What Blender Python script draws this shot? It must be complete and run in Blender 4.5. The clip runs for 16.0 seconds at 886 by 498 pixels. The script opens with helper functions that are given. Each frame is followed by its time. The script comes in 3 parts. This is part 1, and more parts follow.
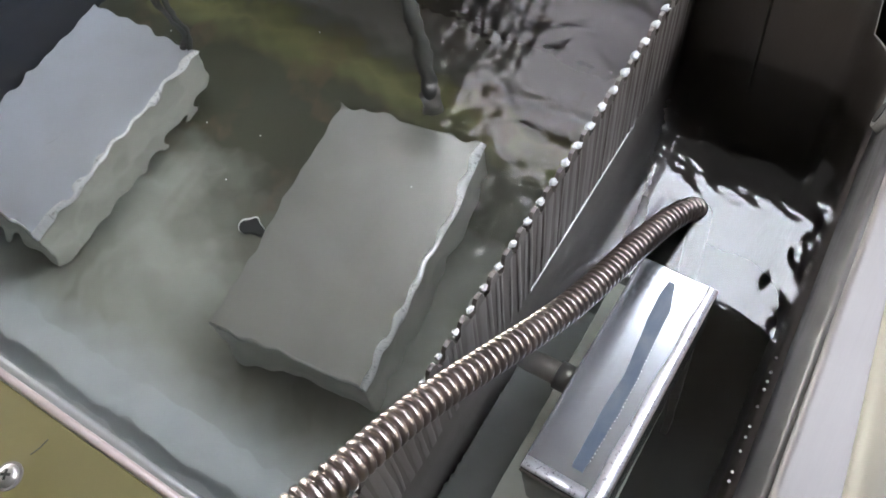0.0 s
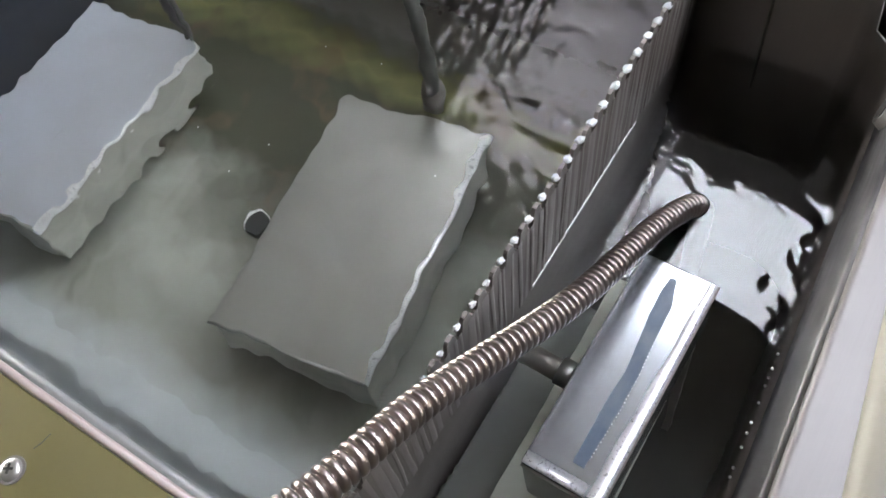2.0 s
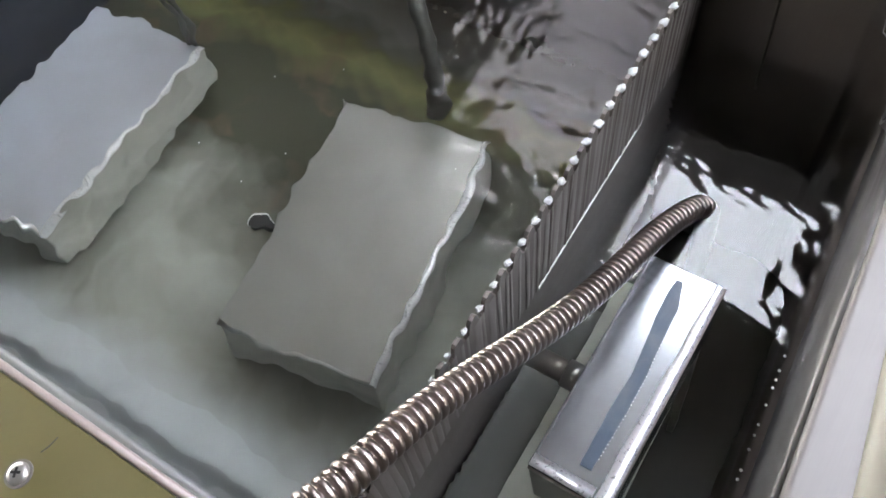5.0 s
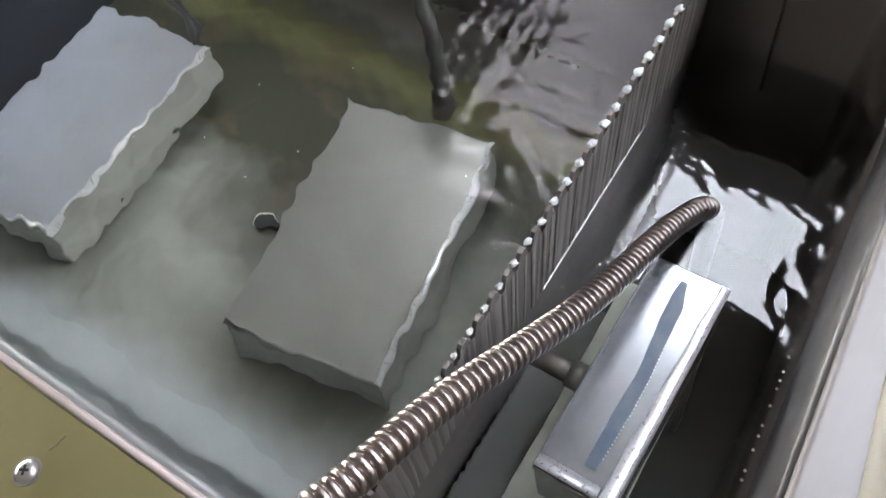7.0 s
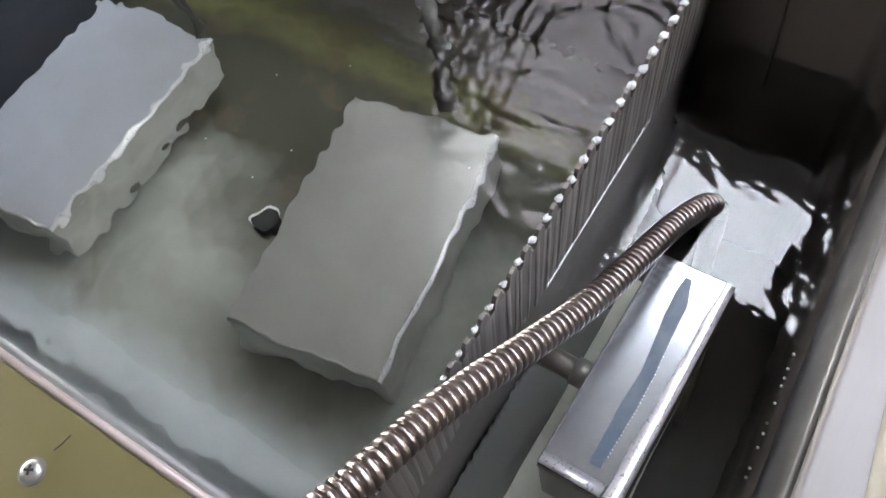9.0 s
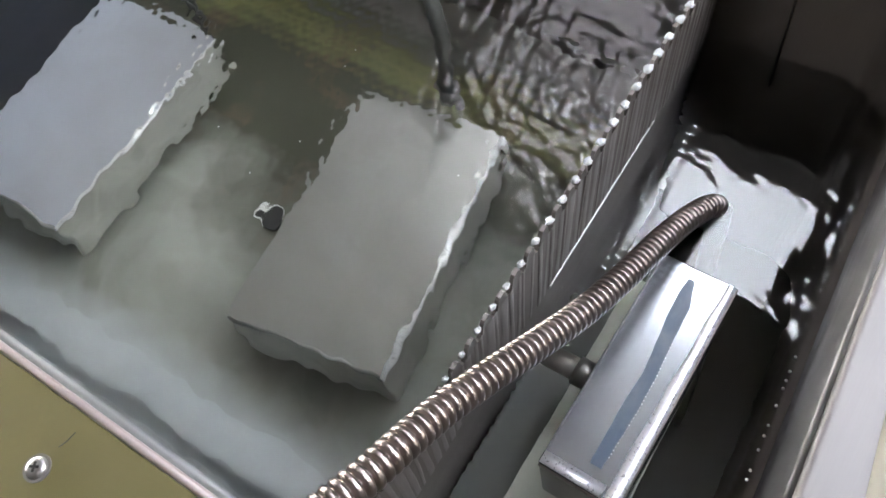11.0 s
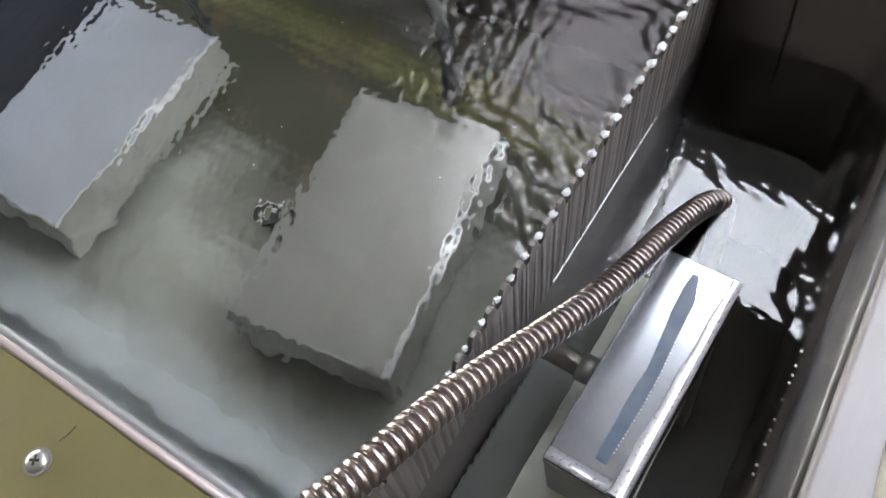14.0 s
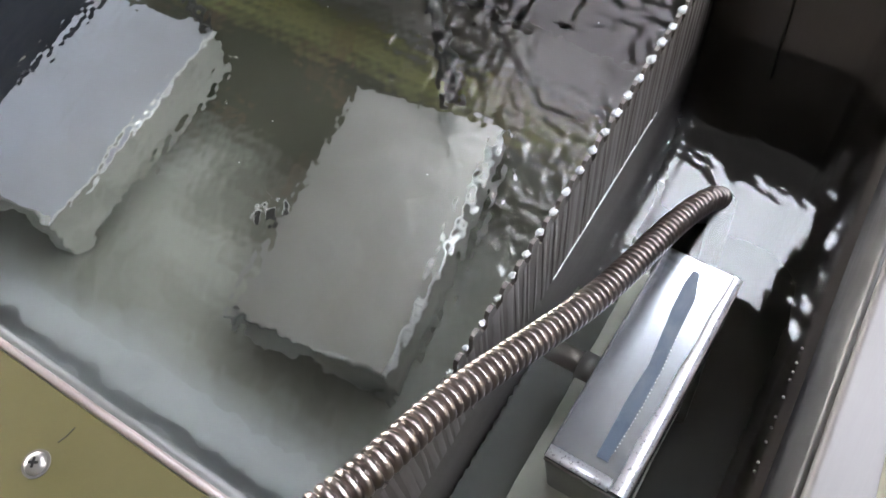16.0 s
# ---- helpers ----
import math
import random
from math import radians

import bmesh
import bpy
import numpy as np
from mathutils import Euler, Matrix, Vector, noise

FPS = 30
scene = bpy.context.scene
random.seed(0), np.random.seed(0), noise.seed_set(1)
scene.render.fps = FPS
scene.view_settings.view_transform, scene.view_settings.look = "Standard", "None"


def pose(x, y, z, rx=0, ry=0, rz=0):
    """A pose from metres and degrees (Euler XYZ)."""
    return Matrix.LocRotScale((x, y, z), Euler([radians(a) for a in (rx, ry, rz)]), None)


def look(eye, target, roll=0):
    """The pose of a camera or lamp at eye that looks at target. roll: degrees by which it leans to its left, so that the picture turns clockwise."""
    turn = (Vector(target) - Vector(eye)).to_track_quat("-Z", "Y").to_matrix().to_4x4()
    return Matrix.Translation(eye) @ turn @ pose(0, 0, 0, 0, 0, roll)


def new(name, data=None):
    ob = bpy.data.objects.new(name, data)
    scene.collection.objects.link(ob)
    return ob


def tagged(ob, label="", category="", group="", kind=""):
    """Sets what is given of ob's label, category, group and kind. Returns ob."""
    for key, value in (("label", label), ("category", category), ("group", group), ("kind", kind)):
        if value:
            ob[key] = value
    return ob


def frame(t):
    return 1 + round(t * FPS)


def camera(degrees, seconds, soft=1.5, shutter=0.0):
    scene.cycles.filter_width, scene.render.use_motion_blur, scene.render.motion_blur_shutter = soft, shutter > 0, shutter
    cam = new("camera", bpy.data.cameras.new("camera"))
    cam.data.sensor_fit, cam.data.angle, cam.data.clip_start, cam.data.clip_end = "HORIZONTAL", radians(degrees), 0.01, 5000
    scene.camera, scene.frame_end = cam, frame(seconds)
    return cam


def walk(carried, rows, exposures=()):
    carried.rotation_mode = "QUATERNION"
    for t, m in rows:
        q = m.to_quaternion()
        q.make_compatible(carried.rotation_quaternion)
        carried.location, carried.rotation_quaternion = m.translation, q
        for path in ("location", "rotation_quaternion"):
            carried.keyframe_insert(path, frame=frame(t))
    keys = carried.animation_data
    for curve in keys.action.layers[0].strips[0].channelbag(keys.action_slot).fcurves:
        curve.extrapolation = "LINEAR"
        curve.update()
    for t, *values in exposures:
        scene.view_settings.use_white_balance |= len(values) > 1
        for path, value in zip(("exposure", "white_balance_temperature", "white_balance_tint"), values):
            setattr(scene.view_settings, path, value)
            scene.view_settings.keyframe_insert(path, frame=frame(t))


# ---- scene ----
# Metres; z = 0 is the top of the overflow weir, y runs along the weir away from the eye.
cam = camera(58.0, 16.0, soft=1.7)
ROWS = [
    (0.0, -0.0000, 0.0000, 0.4500, 31.78, 7.94, 32.13),
    (0.5, -0.0000, 0.0004, 0.4505, 31.61, 7.93, 32.16),
    (1.0, 0.0015, -0.0005, 0.4500, 31.67, 8.01, 32.14),
    (1.5, -0.0006, -0.0011, 0.4498, 31.62, 7.83, 32.10),
    (2.0, -0.0001, -0.0013, 0.4500, 31.59, 7.93, 32.25),
    (2.5, -0.0026, -0.0011, 0.4488, 31.46, 7.96, 32.07),
    (3.0, -0.0077, -0.0030, 0.4515, 31.41, 7.94, 32.36),
    (3.5, -0.0058, -0.0014, 0.4520, 31.44, 8.02, 32.44),
    (4.0, -0.0039, -0.0011, 0.4500, 31.51, 7.97, 32.17),
    (6.5, -0.0068, -0.0049, 0.4528, 31.66, 7.95, 32.29),
    (7.0, -0.0071, -0.0042, 0.4533, 31.56, 7.92, 32.41),
    (7.5, -0.0088, -0.0050, 0.4523, 31.64, 7.79, 32.47),
    (8.0, -0.0095, -0.0015, 0.4537, 31.29, 7.87, 32.55),
    (8.5, -0.0072, -0.0021, 0.4535, 31.44, 7.99, 32.55),
    (9.0, -0.0120, -0.0024, 0.4543, 30.99, 7.93, 32.31),
    (11.5, -0.0135, 0.0025, 0.4589, 30.45, 7.95, 32.93),
    (12.0, -0.0118, 0.0010, 0.4584, 30.69, 7.97, 32.96),
    (12.5, -0.0096, -0.0017, 0.4542, 31.20, 7.94, 32.73),
    (13.0, -0.0099, -0.0030, 0.4522, 31.03, 7.91, 32.62),
    (13.5, -0.0120, -0.0037, 0.4526, 30.95, 7.93, 32.79),
    (14.0, -0.0117, -0.0066, 0.4507, 31.17, 8.03, 32.77),
    (14.5, -0.0169, -0.0035, 0.4524, 30.66, 7.66, 32.75),
    (15.0, -0.0185, -0.0041, 0.4510, 30.64, 7.60, 32.54),
    (15.5, -0.0164, -0.0041, 0.4498, 30.69, 7.74, 32.41),
    (16.0, -0.0166, -0.0058, 0.4499, 30.76, 7.83, 32.38),
]
walk(cam, [(t, pose(x, y, z, rx, ry, rz)) for t, x, y, z, rx, ry, rz in ROWS], exposures=[(0.0, 6.15), (16.0, 6.15)])

# ---- sky ----
world = bpy.data.worlds.new("sky")
scene.world = world
world.use_nodes = True
wn = world.node_tree.nodes
sky = wn.new("ShaderNodeTexSky")
sky.sky_type = "NISHITA"
sky.sun_disc = False
sky.sun_elevation, sky.sun_rotation = radians(52), radians(262)
sky.air_density, sky.dust_density, sky.ozone_density = 1.0, 2.5, 1.0
haze = wn.new("ShaderNodeHueSaturation")
haze.inputs["Saturation"].default_value = 0.27
world.node_tree.links.new(sky.outputs[0], haze.inputs["Color"])
world.node_tree.links.new(haze.outputs[0], wn["Background"].inputs[0])
wn["Background"].inputs[1].default_value = 0.15
sun = new("sun", bpy.data.lights.new("sun", "SUN"))
sun.data.energy, sun.data.angle, sun.data.color = 0.75, radians(10), (1.0, 0.95, 0.88)
sun.matrix_basis = look((math.sin(radians(262)), math.cos(radians(262)), math.tan(radians(52))), (0, 0, 0))


# ---- materials ----
def material(name, color, rough=0.5, metal=0.0, grain=60.0, vary=0.15, bump=0.1, stretch=(1, 1, 1), stain=None, stain_scale=6.0, stain_amount=0.5, spec=0.5, rvar=0.12):
    """Two scales of variation: fine grain in roughness and relief, and broad stains in colour."""
    m = bpy.data.materials.new(name)
    m.use_nodes = True
    nt = m.node_tree
    N, L = nt.nodes, nt.links
    p = N["Principled BSDF"]
    p.inputs["Metallic"].default_value = metal
    p.inputs["Specular IOR Level"].default_value = spec
    co = N.new("ShaderNodeTexCoord")
    mp = N.new("ShaderNodeMapping")
    mp.inputs["Scale"].default_value = stretch
    L.new(co.outputs["Object"], mp.inputs["Vector"])
    fine = N.new("ShaderNodeTexNoise")
    fine.inputs["Scale"].default_value, fine.inputs["Detail"].default_value = grain, 6
    L.new(mp.outputs[0], fine.inputs["Vector"])
    broad = N.new("ShaderNodeTexNoise")
    broad.inputs["Scale"].default_value, broad.inputs["Detail"].default_value = stain_scale, 4
    broad.inputs["Distortion"].default_value = 0.6
    L.new(co.outputs["Object"], broad.inputs["Vector"])
    ramp = N.new("ShaderNodeValToRGB")
    ramp.color_ramp.elements[0].position, ramp.color_ramp.elements[1].position = 0.38, 0.66
    L.new(broad.outputs[0], ramp.inputs[0])
    mix = N.new("ShaderNodeMix")
    mix.data_type = "RGBA"
    mix.inputs[6].default_value = (*color, 1)
    mix.inputs[7].default_value = (*(stain or [c * 0.7 for c in color]), 1)
    amount = N.new("ShaderNodeMath")
    amount.operation = "MULTIPLY"
    amount.inputs[1].default_value = stain_amount
    L.new(ramp.outputs[0], amount.inputs[0])
    L.new(amount.outputs[0], mix.inputs[0])
    hsv = N.new("ShaderNodeHueSaturation")
    val = N.new("ShaderNodeMapRange")
    val.inputs[3].default_value, val.inputs[4].default_value = 1 - vary, 1 + vary
    L.new(fine.outputs[0], val.inputs[0])
    L.new(val.outputs[0], hsv.inputs["Value"])
    L.new(mix.outputs[2], hsv.inputs["Color"])
    L.new(hsv.outputs[0], p.inputs["Base Color"])
    rr = N.new("ShaderNodeMapRange")
    rr.inputs[3].default_value, rr.inputs[4].default_value = max(0.02, rough - rvar), min(1, rough + rvar)
    L.new(fine.outputs[0], rr.inputs[0])
    L.new(rr.outputs[0], p.inputs["Roughness"])
    if bump:
        b = N.new("ShaderNodeBump")
        b.inputs["Strength"].default_value, b.inputs["Distance"].default_value = bump, 0.001
        L.new(fine.outputs[0], b.inputs["Height"])
        L.new(b.outputs[0], p.inputs["Normal"])
    return m


def water_material(name, tint, rough=0.0):
    m = bpy.data.materials.new(name)
    m.use_nodes = True
    p = m.node_tree.nodes["Principled BSDF"]
    p.inputs["Base Color"].default_value = (*tint, 1)
    p.inputs["Roughness"].default_value = rough
    p.inputs["IOR"].default_value = 1.33
    p.inputs["Transmission Weight"].default_value = 1
    return m


def pool_water_material():
    """Water whose skin is roughened by tiny ripples behind the slanting front."""
    m = water_material("pool_water", (0.93, 0.95, 0.91), 0.05)
    N, L = m.node_tree.nodes, m.node_tree.links
    co = N.new("ShaderNodeTexCoord")
    along = N.new("ShaderNodeVectorMath")
    along.operation = "DOT_PRODUCT"
    along.inputs[1].default_value = (0.25, 1.0, 0.0)
    L.new(co.outputs["Object"], along.inputs[0])
    rough = N.new("ShaderNodeMapRange")
    rough.inputs[1].default_value, rough.inputs[2].default_value = 0.25, 0.36
    rough.inputs[3].default_value, rough.inputs[4].default_value = 0.04, 0.09
    L.new(along.outputs["Value"], rough.inputs[0])
    L.new(rough.outputs[0], N["Principled BSDF"].inputs["Roughness"])
    return m


def floor_material():
    """Silted steel, green-brown growth with painted box shade towards the back, one paler streak."""
    m = material("silted_floor", (0.365, 0.375, 0.335), 0.5, 0.1, 22, 0.10, 0.05, stain=(0.16, 0.16, 0.13), stain_scale=6, stain_amount=0.8)
    nt = m.node_tree
    N, L = nt.nodes, nt.links
    p = N["Principled BSDF"]
    base = p.inputs["Base Color"].links[0].from_socket
    co = N.new("ShaderNodeTexCoord")
    warp = N.new("ShaderNodeTexNoise")
    warp.inputs["Scale"].default_value, warp.inputs["Detail"].default_value = 9, 5
    L.new(co.outputs["Object"], warp.inputs["Vector"])
    sep = N.new("ShaderNodeSeparateXYZ")
    L.new(co.outputs["Object"], sep.inputs[0])

    def math_node(op, a, b):
        n = N.new("ShaderNodeMath")
        n.operation = op
        for i, v in enumerate((a, b)):
            if isinstance(v, (int, float)):
                n.inputs[i].default_value = v
            else:
                L.new(v, n.inputs[i])
        return n.outputs[0]

    wob = math_node("MULTIPLY", math_node("SUBTRACT", warp.outputs[0], 0.5), 0.22)
    beside = math_node("MULTIPLY", math_node("MAXIMUM", math_node("ADD", sep.outputs[0], 0.45), 0.0), -0.5)
    along = math_node("ADD", math_node("ADD", math_node("ADD", sep.outputs[1], math_node("MULTIPLY", sep.outputs[0], 0.15)), wob), beside)
    # growth colour, darkened for the shadow beside the left box
    growth_shade = N.new("ShaderNodeMapRange")
    growth_shade.inputs[1].default_value, growth_shade.inputs[2].default_value, growth_shade.inputs[4].default_value = 0.095, 0.20, 0.95
    L.new(along, growth_shade.inputs[0])
    mix = N.new("ShaderNodeMix")
    mix.data_type = "RGBA"
    L.new(growth_shade.outputs[0], mix.inputs[0])
    L.new(base, mix.inputs[6])
    mix.inputs[7].default_value = (0.036, 0.037, 0.017, 1)
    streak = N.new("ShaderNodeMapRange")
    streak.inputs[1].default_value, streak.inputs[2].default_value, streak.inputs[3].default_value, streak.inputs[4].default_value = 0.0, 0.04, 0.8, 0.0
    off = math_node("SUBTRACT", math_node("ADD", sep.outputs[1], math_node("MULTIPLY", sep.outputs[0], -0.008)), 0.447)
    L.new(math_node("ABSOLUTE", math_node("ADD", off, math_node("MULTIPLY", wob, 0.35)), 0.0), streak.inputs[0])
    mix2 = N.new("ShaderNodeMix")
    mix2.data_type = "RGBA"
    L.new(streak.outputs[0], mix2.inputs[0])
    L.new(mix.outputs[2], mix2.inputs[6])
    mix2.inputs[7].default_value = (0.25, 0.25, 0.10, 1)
    # grey past the streak paints the wall's reflection; a rusty bloom beside it
    wall_reflection = N.new("ShaderNodeMapRange")
    wall_reflection.inputs[1].default_value, wall_reflection.inputs[2].default_value, wall_reflection.inputs[4].default_value = 0.02, 0.06, 0.8
    L.new(math_node("ADD", off, math_node("MULTIPLY", wob, 0.3)), wall_reflection.inputs[0])
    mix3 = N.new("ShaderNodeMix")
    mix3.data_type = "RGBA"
    L.new(wall_reflection.outputs[0], mix3.inputs[0])
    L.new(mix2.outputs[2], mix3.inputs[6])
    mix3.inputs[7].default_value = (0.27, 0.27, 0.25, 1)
    rust = N.new("ShaderNodeTexNoise")
    rust.inputs["Scale"].default_value, rust.inputs["Detail"].default_value = 14, 3
    L.new(co.outputs["Object"], rust.inputs["Vector"])
    bloom = N.new("ShaderNodeMapRange")
    bloom.inputs[1].default_value, bloom.inputs[2].default_value, bloom.inputs[4].default_value = 0.56, 0.68, 0.6
    L.new(rust.outputs[0], bloom.inputs[0])
    amount = math_node("MULTIPLY", bloom.outputs[0], growth_shade.outputs[0])
    mix4 = N.new("ShaderNodeMix")
    mix4.data_type = "RGBA"
    L.new(amount, mix4.inputs[0])
    L.new(mix3.outputs[2], mix4.inputs[6])
    mix4.inputs[7].default_value = (0.15, 0.10, 0.06, 1)
    # pale silt by the front bend; the bend's sheen is in its colour
    silt_sheen = N.new("ShaderNodeMapRange")
    silt_sheen.inputs[1].default_value, silt_sheen.inputs[2].default_value, silt_sheen.inputs[3].default_value, silt_sheen.inputs[4].default_value = 0.045, 0.080, 0.75, 0.0
    L.new(math_node("ADD", sep.outputs[1], math_node("MULTIPLY", wob, 0.35)), silt_sheen.inputs[0])
    mix5 = N.new("ShaderNodeMix")
    mix5.data_type = "RGBA"
    L.new(silt_sheen.outputs[0], mix5.inputs[0])
    L.new(mix4.outputs[2], mix5.inputs[6])
    mix5.inputs[7].default_value = (0.40, 0.42, 0.42, 1)
    L.new(mix5.outputs[2], p.inputs["Base Color"])
    return m


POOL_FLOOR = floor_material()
# near-black: the dark of the deep sump is put into the floor colour
SUMP_SHADE = material("shaded_sump_floor", (0.05, 0.052, 0.045), 0.5, 0.1, 25, 0.10, 0.05, stain=(0.035, 0.036, 0.03), stain_scale=5, stain_amount=0.8)
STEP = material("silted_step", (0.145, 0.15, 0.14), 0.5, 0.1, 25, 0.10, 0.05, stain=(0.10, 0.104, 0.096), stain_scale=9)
STEEL = material("brushed_steel", (0.36, 0.35, 0.34), 0.36, 0.85, 900, 0.10, 0.05, stretch=(1, 0.02, 1), stain=(0.28, 0.27, 0.26), stain_scale=9, stain_amount=0.5)
# darker copy of the tank steel; the sump walls' shade is in it
WALL_STEEL = material("shaded_wall_steel", (0.15, 0.132, 0.12), 0.5, 0.4, 500, 0.12, 0.05, stretch=(1, 1, 0.05), stain=(0.12, 0.115, 0.11), stain_scale=7)
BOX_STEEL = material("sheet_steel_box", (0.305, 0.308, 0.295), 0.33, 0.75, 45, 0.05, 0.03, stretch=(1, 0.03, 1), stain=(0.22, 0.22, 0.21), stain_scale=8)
DULL = material("dull_flange_steel", (0.15, 0.138, 0.134), 0.45, 0.2, 900, 0.08, 0.04, stretch=(1, 0.02, 1), stain=(0.125, 0.115, 0.112), stain_scale=10)
# lighter, bluer copy of the box steel for the brighter-lit left lid
LIT_BLUE = material("sky_lit_sheet_steel", (0.62, 0.65, 0.72), 0.33, 0.6, 600, 0.06, 0.03, stretch=(1, 0.03, 1), stain=(0.50, 0.515, 0.55), stain_scale=8)
# silt tone lightened to hold the sheen of the bend
FRONT_SHEEN = material("bend_sheen_silt", (0.41, 0.432, 0.435), 0.5, 0.1, 25, 0.08, 0.04, stain=(0.32, 0.335, 0.33), stain_scale=14)
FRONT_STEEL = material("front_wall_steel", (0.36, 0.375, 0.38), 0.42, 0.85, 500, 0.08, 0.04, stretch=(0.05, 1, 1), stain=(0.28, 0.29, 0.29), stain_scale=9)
# stained sides, paled in colour for light that doesn't reach them
SIDE_STEEL = material("lit_box_side", (0.44, 0.44, 0.39), 0.5, 0.15, 60, 0.15, 0.08, stain=(0.20, 0.20, 0.16), stain_scale=18)
# pinkish base stands for the highlight line on the lip
LIP = material("pink_highlight", (0.39, 0.33, 0.315), 0.4, 0.3, 400, 0.08, 0.04)
# near-white base colour carries the glint of the box edges
EDGE = material("glint_white", (0.90, 0.91, 0.91), 0.3, 0.3, 500, 0.06, 0.02)
TOOTH = material("worn_tooth_steel", (0.145, 0.128, 0.117), 0.55, 0.4, 600, 0.12, 0.04, stain=(0.10, 0.088, 0.08), stain_scale=30)
# deep bluish shadow along the left wall, painted as its colour
SHADOW_WALL = material("shadow_blue_wall", (0.035, 0.04, 0.055), 0.45, 0.3, 300, 0.15, 0.05, stain=(0.02, 0.022, 0.03), stain_scale=8)
PALE = material("pale_tray_steel", (0.62, 0.63, 0.56), 0.5, 0.1, 60, 0.1, 0.05, stain=(0.45, 0.46, 0.40), stain_scale=16)
# darker than the flange: the bend's shade is in the colour
SHOULDER = material("shaded_bend_steel", (0.11, 0.106, 0.107), 0.4, 0.4, 500, 0.12, 0.04, stretch=(1, 0.05, 1), stain=(0.045, 0.044, 0.046), stain_scale=12)
# unseen gable's colour, mottled for what the tank water reflects
BACKDROP = material("reflected_mottle", (0.32, 0.296, 0.322), 0.9, 0, 6, 0.3, 0.1, stain=(0.075, 0.072, 0.075), stain_scale=8, stain_amount=0.9)
# paler than the lid: the folds' sky reflection is put into the colour
FOLD = material("sky_gleam_steel", (0.55, 0.55, 0.57), 0.3, 0.5, 500, 0.06, 0.02, stain=(0.42, 0.42, 0.44), stain_scale=30)
BRIGHT = material("bright_steel", (0.37, 0.39, 0.42), 0.2, 0.9, 60, 0.02, 0.0, stretch=(1, 0.3, 1), stain=(0.22, 0.23, 0.25), stain_scale=16, rvar=0.03)
HOSE = material("hose_steel", (0.27, 0.23, 0.217), 0.34, 1.0, 1500, 0.05, 0.0, stain=(0.22, 0.187, 0.175), stain_scale=40)
OLIVE = material("olive_paint", (0.115, 0.098, 0.036), 0.5, 0.0, 180, 0.06, 0.12, stain=(0.09, 0.078, 0.03), stain_scale=10)
BEIGE = material("beige_paint", (0.22, 0.205, 0.17), 0.45, 0.0, 120, 0.06, 0.08, stain=(0.18, 0.165, 0.135), stain_scale=12)
RUBBER = material("black_rubber", (0.014, 0.014, 0.014), 0.6, 0, 90, 0.2, 0.1)
CABLE = material("cable_sheath", (0.055, 0.055, 0.05), 0.6, 0, 300, 0.2, 0.05)
DARK = material("unseen_shelter_dark", (0.165, 0.157, 0.146), 0.8, 0, 12, 0.2, 0.2)
BOARDS = material("unseen_black_boards", (0.016, 0.015, 0.014), 0.9, 0, 12, 0.2, 0.2, spec=0.05)
CONCRETE = material("concrete", (0.28, 0.27, 0.25), 0.85, 0, 30, 0.15, 0.3)
# colour of the lid's blue reflection, painted as a separate strip
BLUE_STRIP = material("blue_reflection", (0.042, 0.064, 0.098), 0.4, 0.0, 80, 0.12, 0.05, spec=0.4, stain=(0.085, 0.105, 0.13), stain_scale=45, stain_amount=0.8)
# pale colour for water beads: their highlights are painted in
BEAD_WHITE = material("bead_highlight", (0.40, 0.41, 0.41), 0.15, 0, 200, 0.1, 0.2)
WATER = water_material("clear_water", (0.93, 0.95, 0.91), 0.0)
MURKY = pool_water_material()
RIVULET = material("wet_steel_film", (0.17, 0.15, 0.138), 0.40, 0.3, 300, 0.25, 0.2, stretch=(1, 1, 0.1))


# ---- mesh helpers ----
def part(name, bm, mat, parent=None, label="", smooth=False):
    me = bpy.data.meshes.new(name)
    bmesh.ops.recalc_face_normals(bm, faces=bm.faces)
    bm.to_mesh(me)
    bm.free()
    me.materials.append(mat)
    if smooth:
        me.polygons.foreach_set("use_smooth", [True] * len(me.polygons))
    ob = new(name, me)
    if parent is not None:
        ob.parent = parent
    return tagged(ob, label)


def box(x0, x1, y0, y1, z0, z1, bevel=0.0, bm=None):
    bm = bm or bmesh.new()
    r = bmesh.ops.create_cube(bm, size=1, matrix=Matrix.LocRotScale(((x0 + x1) / 2, (y0 + y1) / 2, (z0 + z1) / 2), None, (x1 - x0, y1 - y0, z1 - z0)))
    if bevel:
        edges = list({e for v in r["verts"] for e in v.link_edges})
        bmesh.ops.bevel(bm, geom=edges, offset=bevel, segments=3, affect="EDGES", profile=0.5)
    return bm


def extrude_profile(points, a, b, axis="x", bm=None):
    """A closed outline in the plane across the axis, drawn out from a to b."""
    bm = bm or bmesh.new()
    def at(p, s):
        return (s, p[0], p[1]) if axis == "x" else (p[0], s, p[1])
    v0 = [bm.verts.new(at(p, a)) for p in points]
    v1 = [bm.verts.new(at(p, b)) for p in points]
    n = len(points)
    for i in range(n):
        bm.faces.new((v0[i], v0[(i + 1) % n], v1[(i + 1) % n], v1[i]))
    bm.faces.new(v0)
    bm.faces.new(list(reversed(v1)))
    return bm


def arc(cx, cz, r, a0, a1, n=8):
    return [(cx + r * math.cos(radians(a0 + (a1 - a0) * i / n)), cz + r * math.sin(radians(a0 + (a1 - a0) * i / n))) for i in range(n + 1)]


